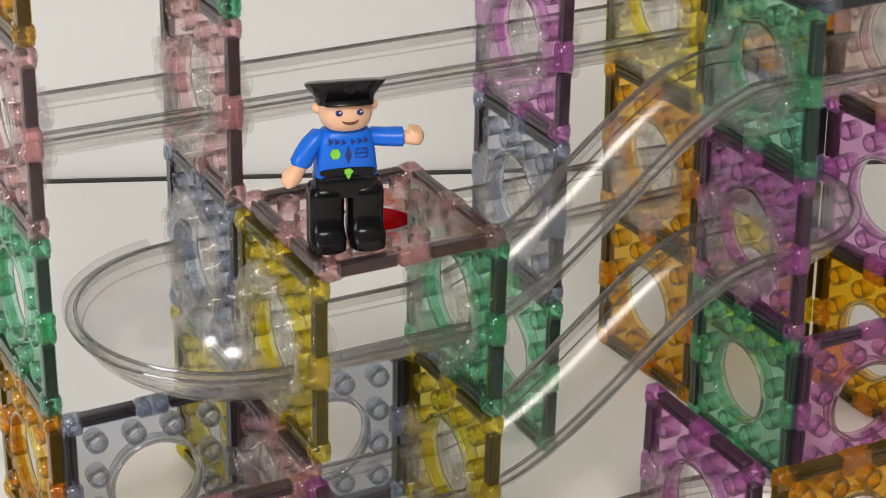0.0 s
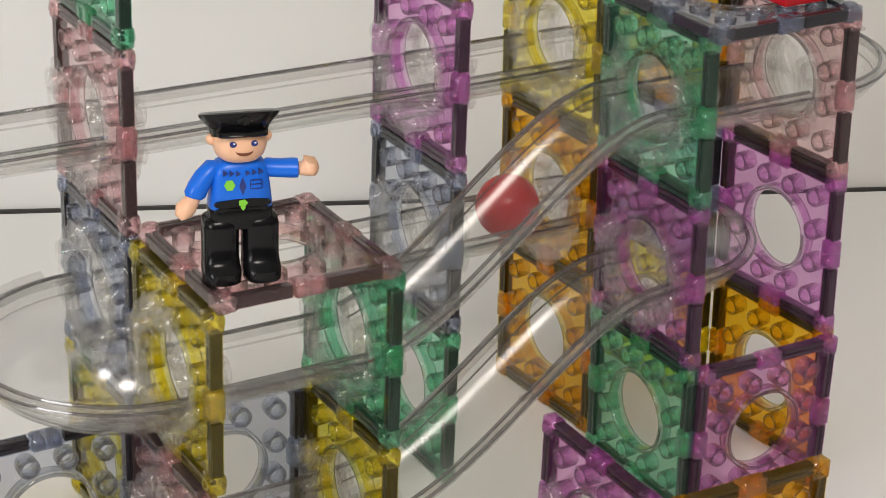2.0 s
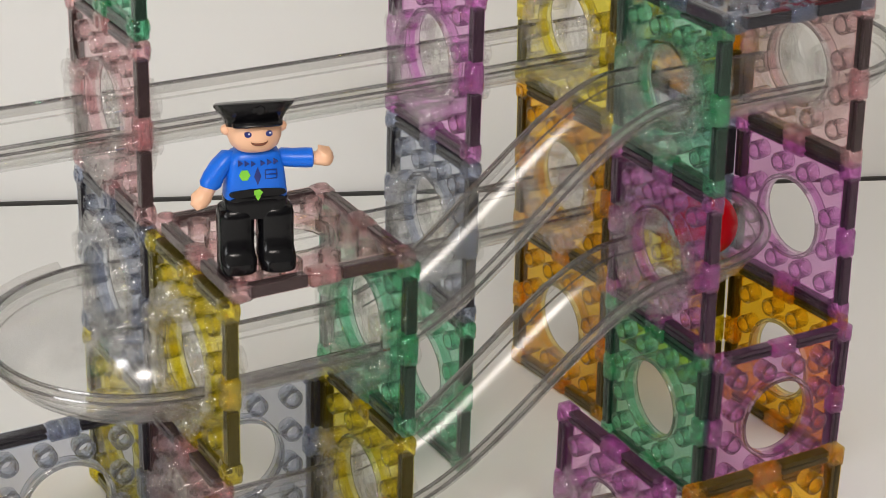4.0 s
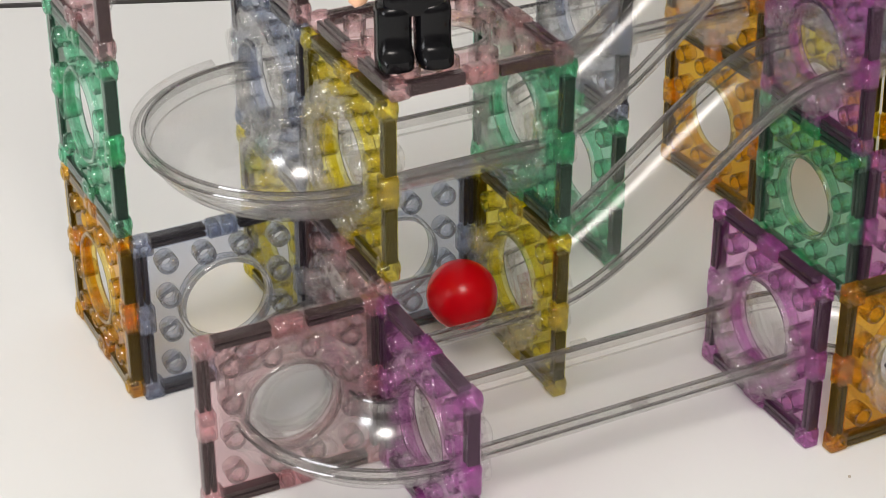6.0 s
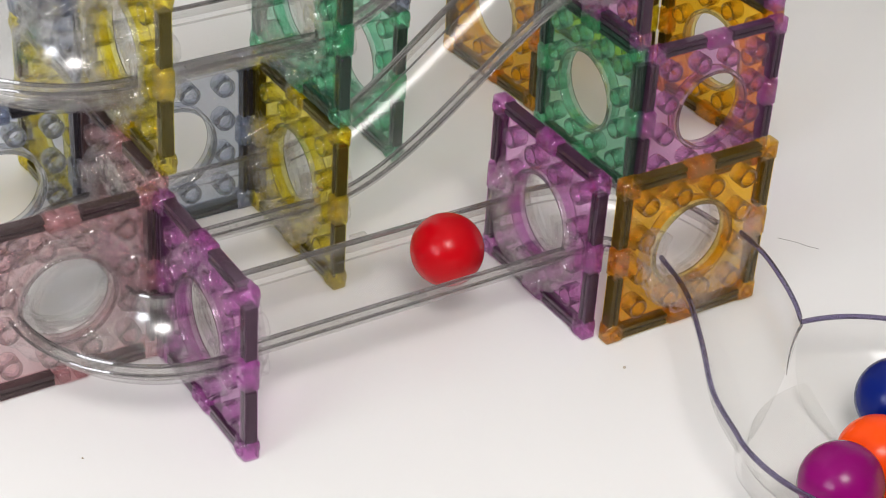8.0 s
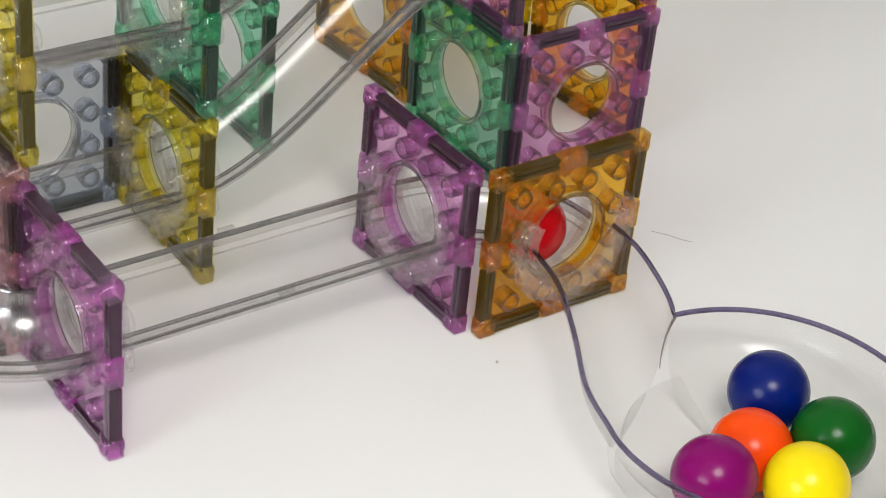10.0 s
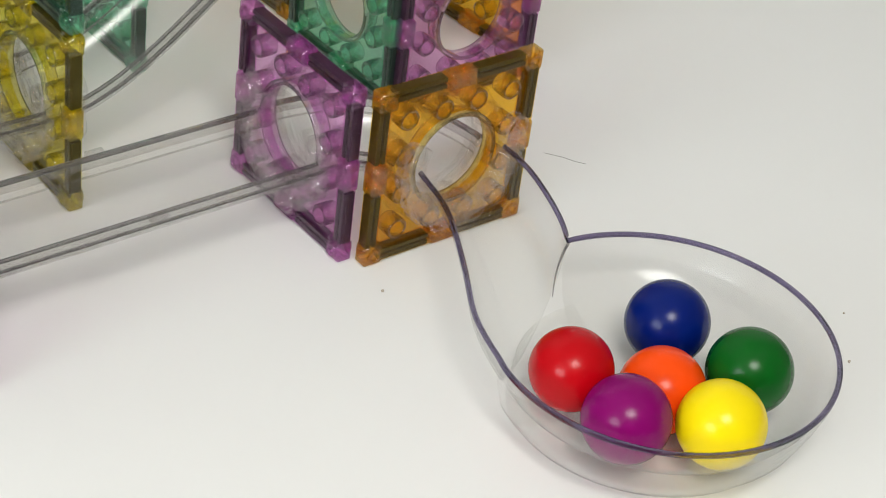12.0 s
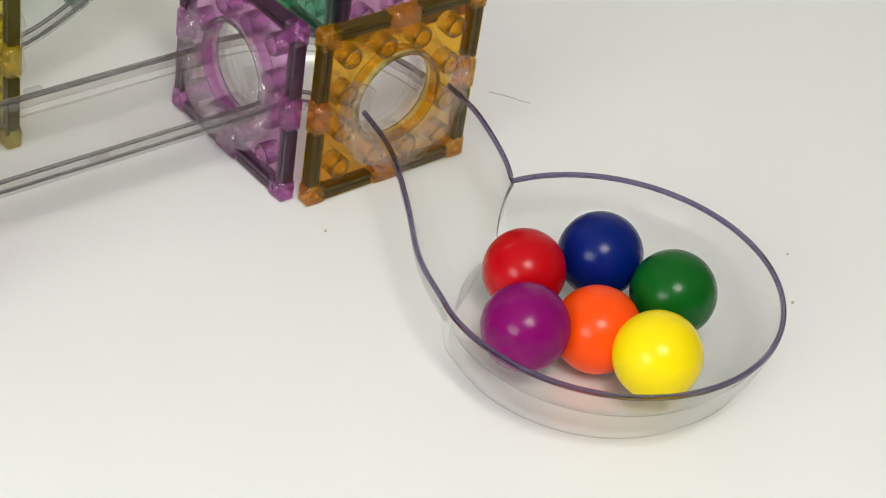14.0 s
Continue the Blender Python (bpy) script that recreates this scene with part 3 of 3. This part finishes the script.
RESTING = [
    (marble("blue", (0.001, 0.010, 0.13), "glossy dark blue wooden marble lying in the clear tray"), (0.79, -1.40), (0.78, -1.42), (0.75, -1.36), (0.78, -1.34), 0.30),
    (marble("green", (0.003, 0.09, 0.008), "glossy green wooden marble lying in the clear tray"), (0.81, -1.83), (0.87, -1.88), (0.86, -1.76), (0.885, -1.73), 0.30),
    (marble("magenta", (0.20, 0.001, 0.11), "glossy magenta wooden marble lying in the clear tray"), (0.11, -1.77), (0.14, -1.85), (0.12, -1.67), (0.115, -1.575), 0.30),
    (marble("orange", (0.88, 0.07, 0.003), "glossy orange wooden marble lying in the clear tray"), (0.46, -1.65), (0.475, -1.73), (0.455, -1.71), (0.45, -1.70), 0.24),
    (marble("yellow", (0.85, 0.66, 0.003), "glossy yellow wooden marble lying in the clear tray"), (0.46, -2.02), (0.49, -2.09), (0.46, -2.05), (0.51, -2.02), 0.30),
]


# ---- toy figure ----
def build_figure():
    mats = [solid("black_figure_plastic", (0.004, 0.004, 0.005), 0.2, 0.1, 60, 0.02, spec=0.22),
            solid("blue_figure_plastic", (0.003, 0.13, 0.66), 0.3, 0.05, 60, 0.02, spec=0.3),
            solid("skin_figure_plastic", (0.80, 0.47, 0.30), 0.35, 0.05, 60, 0.02),
            solid("green_print", (0.20, 0.60, 0.04), 0.4), solid("navy_print", (0.008, 0.02, 0.16), 0.4),
            solid("brown_print", (0.16, 0.045, 0.02), 0.4), solid("white_print", (0.75, 0.75, 0.75), 0.4)]
    bm = bmesh.new()

    def take(index, before):
        for f in bm.faces:
            if f not in before:
                f.material_index = index
                f.smooth = True

    def blob(index, prof, at=(0, 0, 0), n=24, m=None, power=2.0):
        """Stacked rounded sections: rows of (z, half width, half depth, x shift, y shift)."""
        before = set(bm.faces)
        rings = []
        for z, w, d, dx, dy in prof:
            ring = []
            for i in range(n):
                a = 2 * math.pi * i / n
                c, s = math.cos(a), math.sin(a)
                p = Vector((at[0] + dx + w * abs(c) ** (2 / power) * (1 if c > 0 else -1), at[1] + dy + d * abs(s) ** (2 / power) * (1 if s > 0 else -1), at[2] + z))
                ring.append(m @ p if m else p)
            rings.append(ring)
        loft(bm, rings)
        take(index, before)

    mm = 0.001
    for sx in (-1, 1):                                       # legs and shoes
        blob(0, [(a * mm, b * mm, c * mm, 0, d * mm) for a, b, c, d in
                 ((0, 5.8, 7.6, -2.2), (0.6, 6.4, 8.4, -2.2), (4.0, 6.5, 8.4, -2.2), (5.5, 6.3, 7.2, -1.0), (7.0, 6.2, 6.4, 0), (14, 6.2, 6.4, 0.2),
                  (18.5, 6.2, 6.6, 0), (20.5, 5.7, 6.0, 0), (21.3, 4.2, 4.6, 0))], at=(sx * 6.9 * mm, 0, 0), power=3.2)
    blob(0, [(18 * mm, 10.6 * mm, 5.6 * mm, 0, 0), (24.4 * mm, 11.0 * mm, 6.5 * mm, 0, 0), (24.8 * mm, 10.8 * mm, 6.3 * mm, 0, 0)], power=4)
    blob(1, [(a * mm, b * mm, c * mm, 0, 0) for a, b, c in ((22, 10.6, 5.6), (25, 10.9, 6.1), (33, 10.2, 6.0), (40, 9.4, 5.6), (43, 8.2, 4.8), (44.4, 5.4, 3.6))], power=3.6)
    blob(2, [(a * mm, b * mm, b * mm * 0.94, 0, 0) for a, b in ((43.5, 4.0), (44.6, 7.0), (46.5, 9.0), (49.5, 10.0), (53, 10.1), (56, 9.6), (58, 8.6))], power=2.3)
    for sx in (-1, 1):                                       # ears
        blob(2, [(a * mm, b * mm, b * mm, 0, 0) for a, b in ((-2.4, 0.6), (-1.4, 1.7), (0, 2.1), (1.4, 1.7), (2.4, 0.6))], at=(sx * 10.4 * mm, 0.5 * mm, 52.2 * mm), n=12)
    # cap: band, flared crown, peak
    cap_from = set(bm.verts)
    blob(0, [(a * mm, b * mm, c * mm, 0, d * mm) for a, b, c, d in ((54.6, 10.6, 10.0, 0), (57.4, 10.9, 10.3, 0), (59.2, 11.8, 11.2, -0.3), (63.0, 14.6, 13.4, -0.8),
                                                                    (64.0, 14.7, 13.5, -0.8), (64.6, 13.8, 12.6, -0.6), (64.0, 4.0, 4.0, 0))], n=32, power=2.4)
    blob(0, [(a * mm, b * mm, c * mm, 0, d * mm) for a, b, c, d in ((54.0, 8.2, 3.0, -9.0), (54.6, 9.2, 3.8, -8.8), (56.2, 9.4, 4.2, -7.6), (57.0, 8.6, 4.0, -6.6))], power=2.6)
    blob(0, [(a * mm, b * mm, 0.9 * mm, 0, -11.9 * mm - (a - 59) * 0.45 * mm) for a, b in ((58.4, 0.8), (59.4, 2.4), (61.0, 2.8), (62.2, 2.0), (62.8, 0.6))], n=12)

    for v in bm.verts:                                       # the cap is pushed back on the head
        if v not in cap_from:
            v.co.z += -0.36 * v.co.y - 0.0013
            v.co.y += 0.0012

    def limb(pts, index):
        """A bent arm: rows of (place, radius)."""
        before = set(bm.faces)
        rings = []
        for i, (p, r) in enumerate(pts):
            q0, q1 = Vector(pts[max(i - 1, 0)][0]), Vector(pts[min(i + 1, len(pts) - 1)][0])
            d = (q1 - q0).normalized()
            s = d.cross(Vector((0, 1, 0.01))).normalized()
            w = d.cross(s)
            rings.append([(Vector(p) + (s * math.cos(t) + w * math.sin(t)) * r) * mm for t in [k * math.pi / 6 for k in range(12)]])
        loft(bm, rings)
        take(index, before)

    limb([((-6.5, 0, 41.5), 2.0), ((-9, 0, 40.8), 3.6), ((-11.8, -0.6, 38.2), 3.8), ((-14.2, -1.6, 34.4), 3.8), ((-15.6, -2.6, 31.2), 3.9), ((-16.2, -3.0, 29.8), 3.0)], 1)
    limb([((-15.8, -2.8, 30.4), 2.6), ((-17.6, -3.6, 28.0), 3.0), ((-19.2, -4.6, 26.4), 3.6), ((-19.8, -5.6, 24.6), 3.2), ((-19.4, -6.4, 23.2), 1.6)], 2)
    limb([((6.5, 0, 40.0), 2.0), ((9, 0, 39.6), 3.6), ((13, -0.6, 39.2), 3.7), ((17.6, -1.6, 39.2), 3.9), ((19.6, -2.0, 39.2), 3.8), ((19.8, -2.0, 39.2), 2.6)], 1)
    limb([((19.2, -2.0, 39.2), 2.4), ((21.2, -2.6, 39.2), 2.8), ((22.8, -3.0, 39.8), 3.8), ((24.4, -3.4, 40.4), 4.0), ((25.6, -3.6, 40.6), 3.0), ((26.2, -3.8, 40.8), 1.4)], 2)

    def dab(index, x, z, w, h, y, depth=0.5, power=2.0, n=14, tip=0.0):
        before = set(bm.faces)
        rings = []
        for dy in (depth, -depth):
            rings.append([Vector(((x + w * math.cos(2 * math.pi * i / n) + tip * math.sin(2 * math.pi * i / n) ** 2) * mm, (y + dy) * mm, (z + h * math.sin(2 * math.pi * i / n)) * mm)) for i in range(n)])
        loft(bm, rings)
        take(index, before)

    for sx in (-1, 1):                                       # eyes, brows
        dab(4, sx * 3.9, 53.2, 1.3, 1.4, -8.9, 0.5)
        dab(6, sx * 3.9 + 0.3, 53.7, 0.4, 0.4, -9.45, 0.15)
    before = set(bm.faces)                                   # smile
    rings = []
    for y in (-8.2, -9.5):
        up = [(0.2 + 3.2 * math.cos(math.pi * (1 + k / 8)), 50.2 + 0.9 * math.sin(math.pi * (1 + k / 8))) for k in range(9)]
        down = [(0.2 + 3.2 * math.cos(math.pi * (2 - k / 8)), 50.2 + 2.0 * math.sin(math.pi * (2 - k / 8))) for k in range(1, 8)]
        rings.append([Vector((x * mm, y * mm, z * mm)) for x, z in up + down])
    loft(bm, rings)
    take(5, before)
    # uniform print: badge, tie, pocket, collar, belt buckle
    dab(3, -4.4, 35.6, 1.9, 2.6, -5.75, 0.35, n=6)
    dab(4, 0.0, 34.8, 1.2, 4.2, -5.75, 0.3, n=4)
    for k in (-6.0, -3.8, -1.6, 1.6, 3.8, 6.0):
        dab(4, k, 40.2 + 0.1 * abs(k), 1.1, 1.3, -5.3, 0.4, n=3)
    for dx, dz, w, h in ((4.6, 37.4, 2.1, 0.18), (4.6, 33.4, 2.1, 0.18), (2.6, 35.4, 0.18, 2.1), (6.6, 35.4, 0.18, 2.1), (4.6, 35.4, 2.1, 0.18)):
        dab(4, dx, dz, w, h, -5.75, 0.3, n=8)
    dab(0, 0, 27.2, 9.8, 2.0, -5.6, 0.6, n=20)
    dab(0, 0, 25.0, 9.4, 1.2, -5.8, 0.4, n=20)
    dab(3, 0, 27.6, 1.7, 1.4, -6.2, 0.3, n=5)
    dab(3, 0, 26.0, 0.9, 1.3, -6.2, 0.3, n=4)
    for v in bm.verts:
        z = v.co.z / mm
        slim = 0.91 if z > 43.4 else 1.0                     # a small head on a short trunk and long legs
        z = float(np.interp(z, (0, 18, 21.3, 28.5, 40, 44, 52, 56, 72), (0, 20.5, 24.8, 32.4, 42.2, 46.6, 54.4, 57.4, 72.6)))
        v.co.x, v.co.y, v.co.z = v.co.x * 1.05 * slim, v.co.y * 1.05 * slim, z * 0.965 * mm
    me = bpy.data.meshes.new("toy_figure")
    bmesh.ops.recalc_face_normals(bm, faces=bm.faces[:])
    bm.to_mesh(me)
    bm.free()
    for m in mats:
        me.materials.append(m)
    me.set_sharp_from_angle(angle=radians(50))
    ob = new("toy_figure", me)
    tagged(ob, "plastic toy figure, blue shirt, black cap, on pink tile", "toy figure")
    return ob


FIGURE = build_figure()
FIGURE.matrix_world = Matrix.Translation(Vector((-1.745, 1.215, 2.045)) * U + Vector((0, 0, 0.0034))) @ pose(0, 0, 0, 0, 0, -14)


# ---- small things ----
def strand(name, label, pts, radius, material):
    """A fine fibre lying on the table."""
    path = [Vector(p) * U for p in pts]
    rings = []
    for i, p in enumerate(path):
        d = (path[min(i + 1, len(path) - 1)] - path[max(i - 1, 0)]).normalized()
        side = Vector((d.y, -d.x, 0)).normalized()
        rings.append([p + side * radius * math.cos(t) + Vector((0, 0, radius + radius * math.sin(t))) for t in [k * math.pi / 3 for k in range(6)]])
    ob = new(name, mesh_of(name, loft(bmesh.new(), rings), material, smooth=True))
    return tagged(ob, label, "fibre")


GREY_FIBRE = solid("grey_fibre", (0.33, 0.31, 0.29), 0.7)
strand("hair_strand", "thin grey hair strand lying on the table", [(1.53, 0.33, 0), (1.57, 0.28, 0), (1.60, 0.24, 0), (1.63, 0.18, 0), (1.67, 0.13, 0)], 0.00011, GREY_FIBRE)
CRUMB = solid("beige_crumb", (0.48, 0.42, 0.34), 0.8)
rnd = random.Random(5)
for x, y, r in ((0.0, -0.27, 0.0006), (1.68, -1.84, 0.0007), (1.95, -1.55, 0.0005), (-3.3, 0.1, 0.0006), (1.85, 0.9, 0.0005), (-2.75, 0.35, 0.0005), (0.65, -3.0, 0.0005)):
    bm = bmesh.new()
    bmesh.ops.create_icosphere(bm, subdivisions=1, radius=r)
    for v in bm.verts:
        v.co *= rnd.uniform(0.7, 1.2)
        v.co.z = max(v.co.z, -0.6 * r)
    ob = new("crumb", mesh_of("crumb", bm, CRUMB))
    ob.location = (x * U, y * U, 0.6 * r)
    tagged(ob, "tiny beige crumb on the white table", "crumb")


def build_brick():
    """A red studded toy brick that stands on the slate roof tile."""
    thing = new("toy_brick")
    tagged(thing, "red plastic toy brick on the smoky grey roof tile", "toy brick")
    red = solid("red_brick_plastic", (0.42, 0.006, 0.012), 0.25, 0.05, 60, 0.02)
    part("body", box_bm(-0.0155, 0.0155, -0.0078, 0.0078, 0, 0.019, bevel=0.0006), red, thing, smooth=False)
    sm = mesh_of("stud", ring_bm(0.0032, 0.0046, 0.019, 0.0234, 20, bevel=0.0004), red, smooth=True)
    for sx in (-1, 1):
        part_mesh("stud", sm, thing, pose(sx * 0.008, 0, 0))
    thing.matrix_world = Matrix.Translation(Vector((1.58, 1.2, 3.0)) * U + Vector((0, 0, 0.0046))) @ pose(0, 0, 0, 0, 0, 2)


build_brick()


# ---- what moves ----
# the red marble's way: seconds, then place in tile sides
ROLL = [
    (0.0, -0.94, 2.5, 1.51), (0.6, -0.55, 2.5, 1.51), (0.9, -0.30, 2.5, 1.51), (1.1, -0.15, 2.5, 1.51), (1.4, 0.08, 2.5, 1.51),
    (1.8, 0.48, 2.5, 1.51), (2.1, 0.68, 2.52, 1.51), (2.3, 0.80, 2.54, 1.51), (2.5, 0.97, 2.57, 1.51), (2.7, 1.07, 2.55, 1.48),
    (3.0, 1.19, 2.53, 1.45), (3.3, 1.39, 2.44, 1.43), (3.6, 1.54, 2.20, 1.42), (3.9, 1.54, 1.92, 1.42), (4.2, 1.38, 1.67, 1.43),
    (4.5, 1.08, 1.55, 1.46), (4.7, 0.87, 1.52, 1.50), (4.8, 0.81, 1.5, 1.53), (5.0, 0.79, 1.5, 1.52), (5.1, 0.59, 1.5, 1.47), (5.2, 0.44, 1.5, 1.40),
    (5.3, 0.39, 1.5, 1.37), (5.4, 0.30, 1.5, 1.31), (5.5, 0.15, 1.5, 1.19), (5.6, -0.06, 1.5, 0.99), (5.7, -0.33, 1.5, 0.77), (5.8, -0.55, 1.5, 0.64),
    (5.9, -1.00, 1.5, 0.51), (6.0, -1.33, 1.5, 0.485), (6.1, -1.62, 1.5, 0.48), (6.2, -1.95, 1.51, 0.48), (6.3, -2.30, 1.42, 0.48),
    (6.4, -2.49, 1.15, 0.48), (6.5, -2.52, 0.91, 0.48), (6.6, -2.43, 0.72, 0.48), (6.7, -2.27, 0.59, 0.48), (6.8, -2.14, 0.53, 0.48),
    (6.9, -1.95, 0.5, 0.475), (7.0, -1.68, 0.5, 0.475), (7.1, -1.52, 0.5, 0.475), (7.3, -1.34, 0.5, 0.475), (7.5, -1.09, 0.5, 0.475),
    (7.7, -0.88, 0.5, 0.475), (8.0, -0.64, 0.5, 0.475), (8.3, -0.38, 0.5, 0.475), (8.5, -0.17, 0.5, 0.475), (8.7, -0.08, 0.5, 0.475),
    (9.3, 0.22, 0.45, 0.475), (9.9, 0.43, 0.20, 0.475), (10.4, 0.50, -0.15, 0.465), (10.8, 0.41, -0.59, 0.38), (11.0, 0.37, -0.72, 0.37),
    (11.2, 0.34, -0.78, 0.36), (11.4, 0.29, -0.88, 0.34), (11.6, 0.20, -1.13, 0.30), (11.8, 0.17, -1.36, 0.30), (12.0, 0.15, -1.47, 0.30),
    (12.6, 0.16, -1.46, 0.30), (12.9, 0.22, -1.41, 0.30), (13.3, 0.32, -1.32, 0.30), (13.5, 0.34, -1.30, 0.30), (13.7, 0.375, -1.262, 0.30), (14.0, 0.38, -1.256, 0.30)]


def at_time(rows, t):
    k = max(i for i in range(len(rows) - 1) if rows[i][0] <= t + 1e-6)
    a, b = rows[k], rows[k + 1]
    s = (t - a[0]) / (b[0] - a[0])
    return Vector([a[j] + (b[j] - a[j]) * s for j in (1, 2, 3)]) * U


def mid(p, q, f):
    return p[0] + (q[0] - p[0]) * f, p[1] + (q[1] - p[1]) * f


def motions():
    rows, spin = [], Matrix.Identity(4)
    last = at_time(ROLL, 0)
    for i in range(141):
        t = i / 10
        p = sum((at_time(ROLL, min(14, max(0, t + d))) for d in (-0.04, 0, 0.04)), Vector()) / 3
        step = p - last
        if step.length > 1e-6:
            spin = Matrix.Rotation(min(step.length / BALL, 1.45), 4, Vector((-step.y, step.x, 0.0)).normalized() if abs(step.x) + abs(step.y) > 1e-7 else Vector((1, 0, 0))) @ spin
        last = p
        rows.append((t, Matrix.Translation(p) @ spin))
    walk(RED, rows)
    for ob, a, b, c, e, z in RESTING:
        spin, last, rows = pose(0, 0, 0, 20, 35, 10), Vector((*a, z)) * U, []
        for t, q in ((0, a), (11.5, a), (11.8, b), (12.6, b), (13.0, mid(b, c, 0.45)), (13.5, c), (13.7, e), (14, e)):
            p = Vector((*q, z)) * U
            d = p - last
            if d.length > 1e-6:
                spin = Matrix.Rotation(d.length / BALL, 4, Vector((-d.y, d.x, 0)).normalized()) @ spin
            last = p
            rows.append((t, Matrix.Translation(p) @ spin))
        walk(ob, rows)


motions()
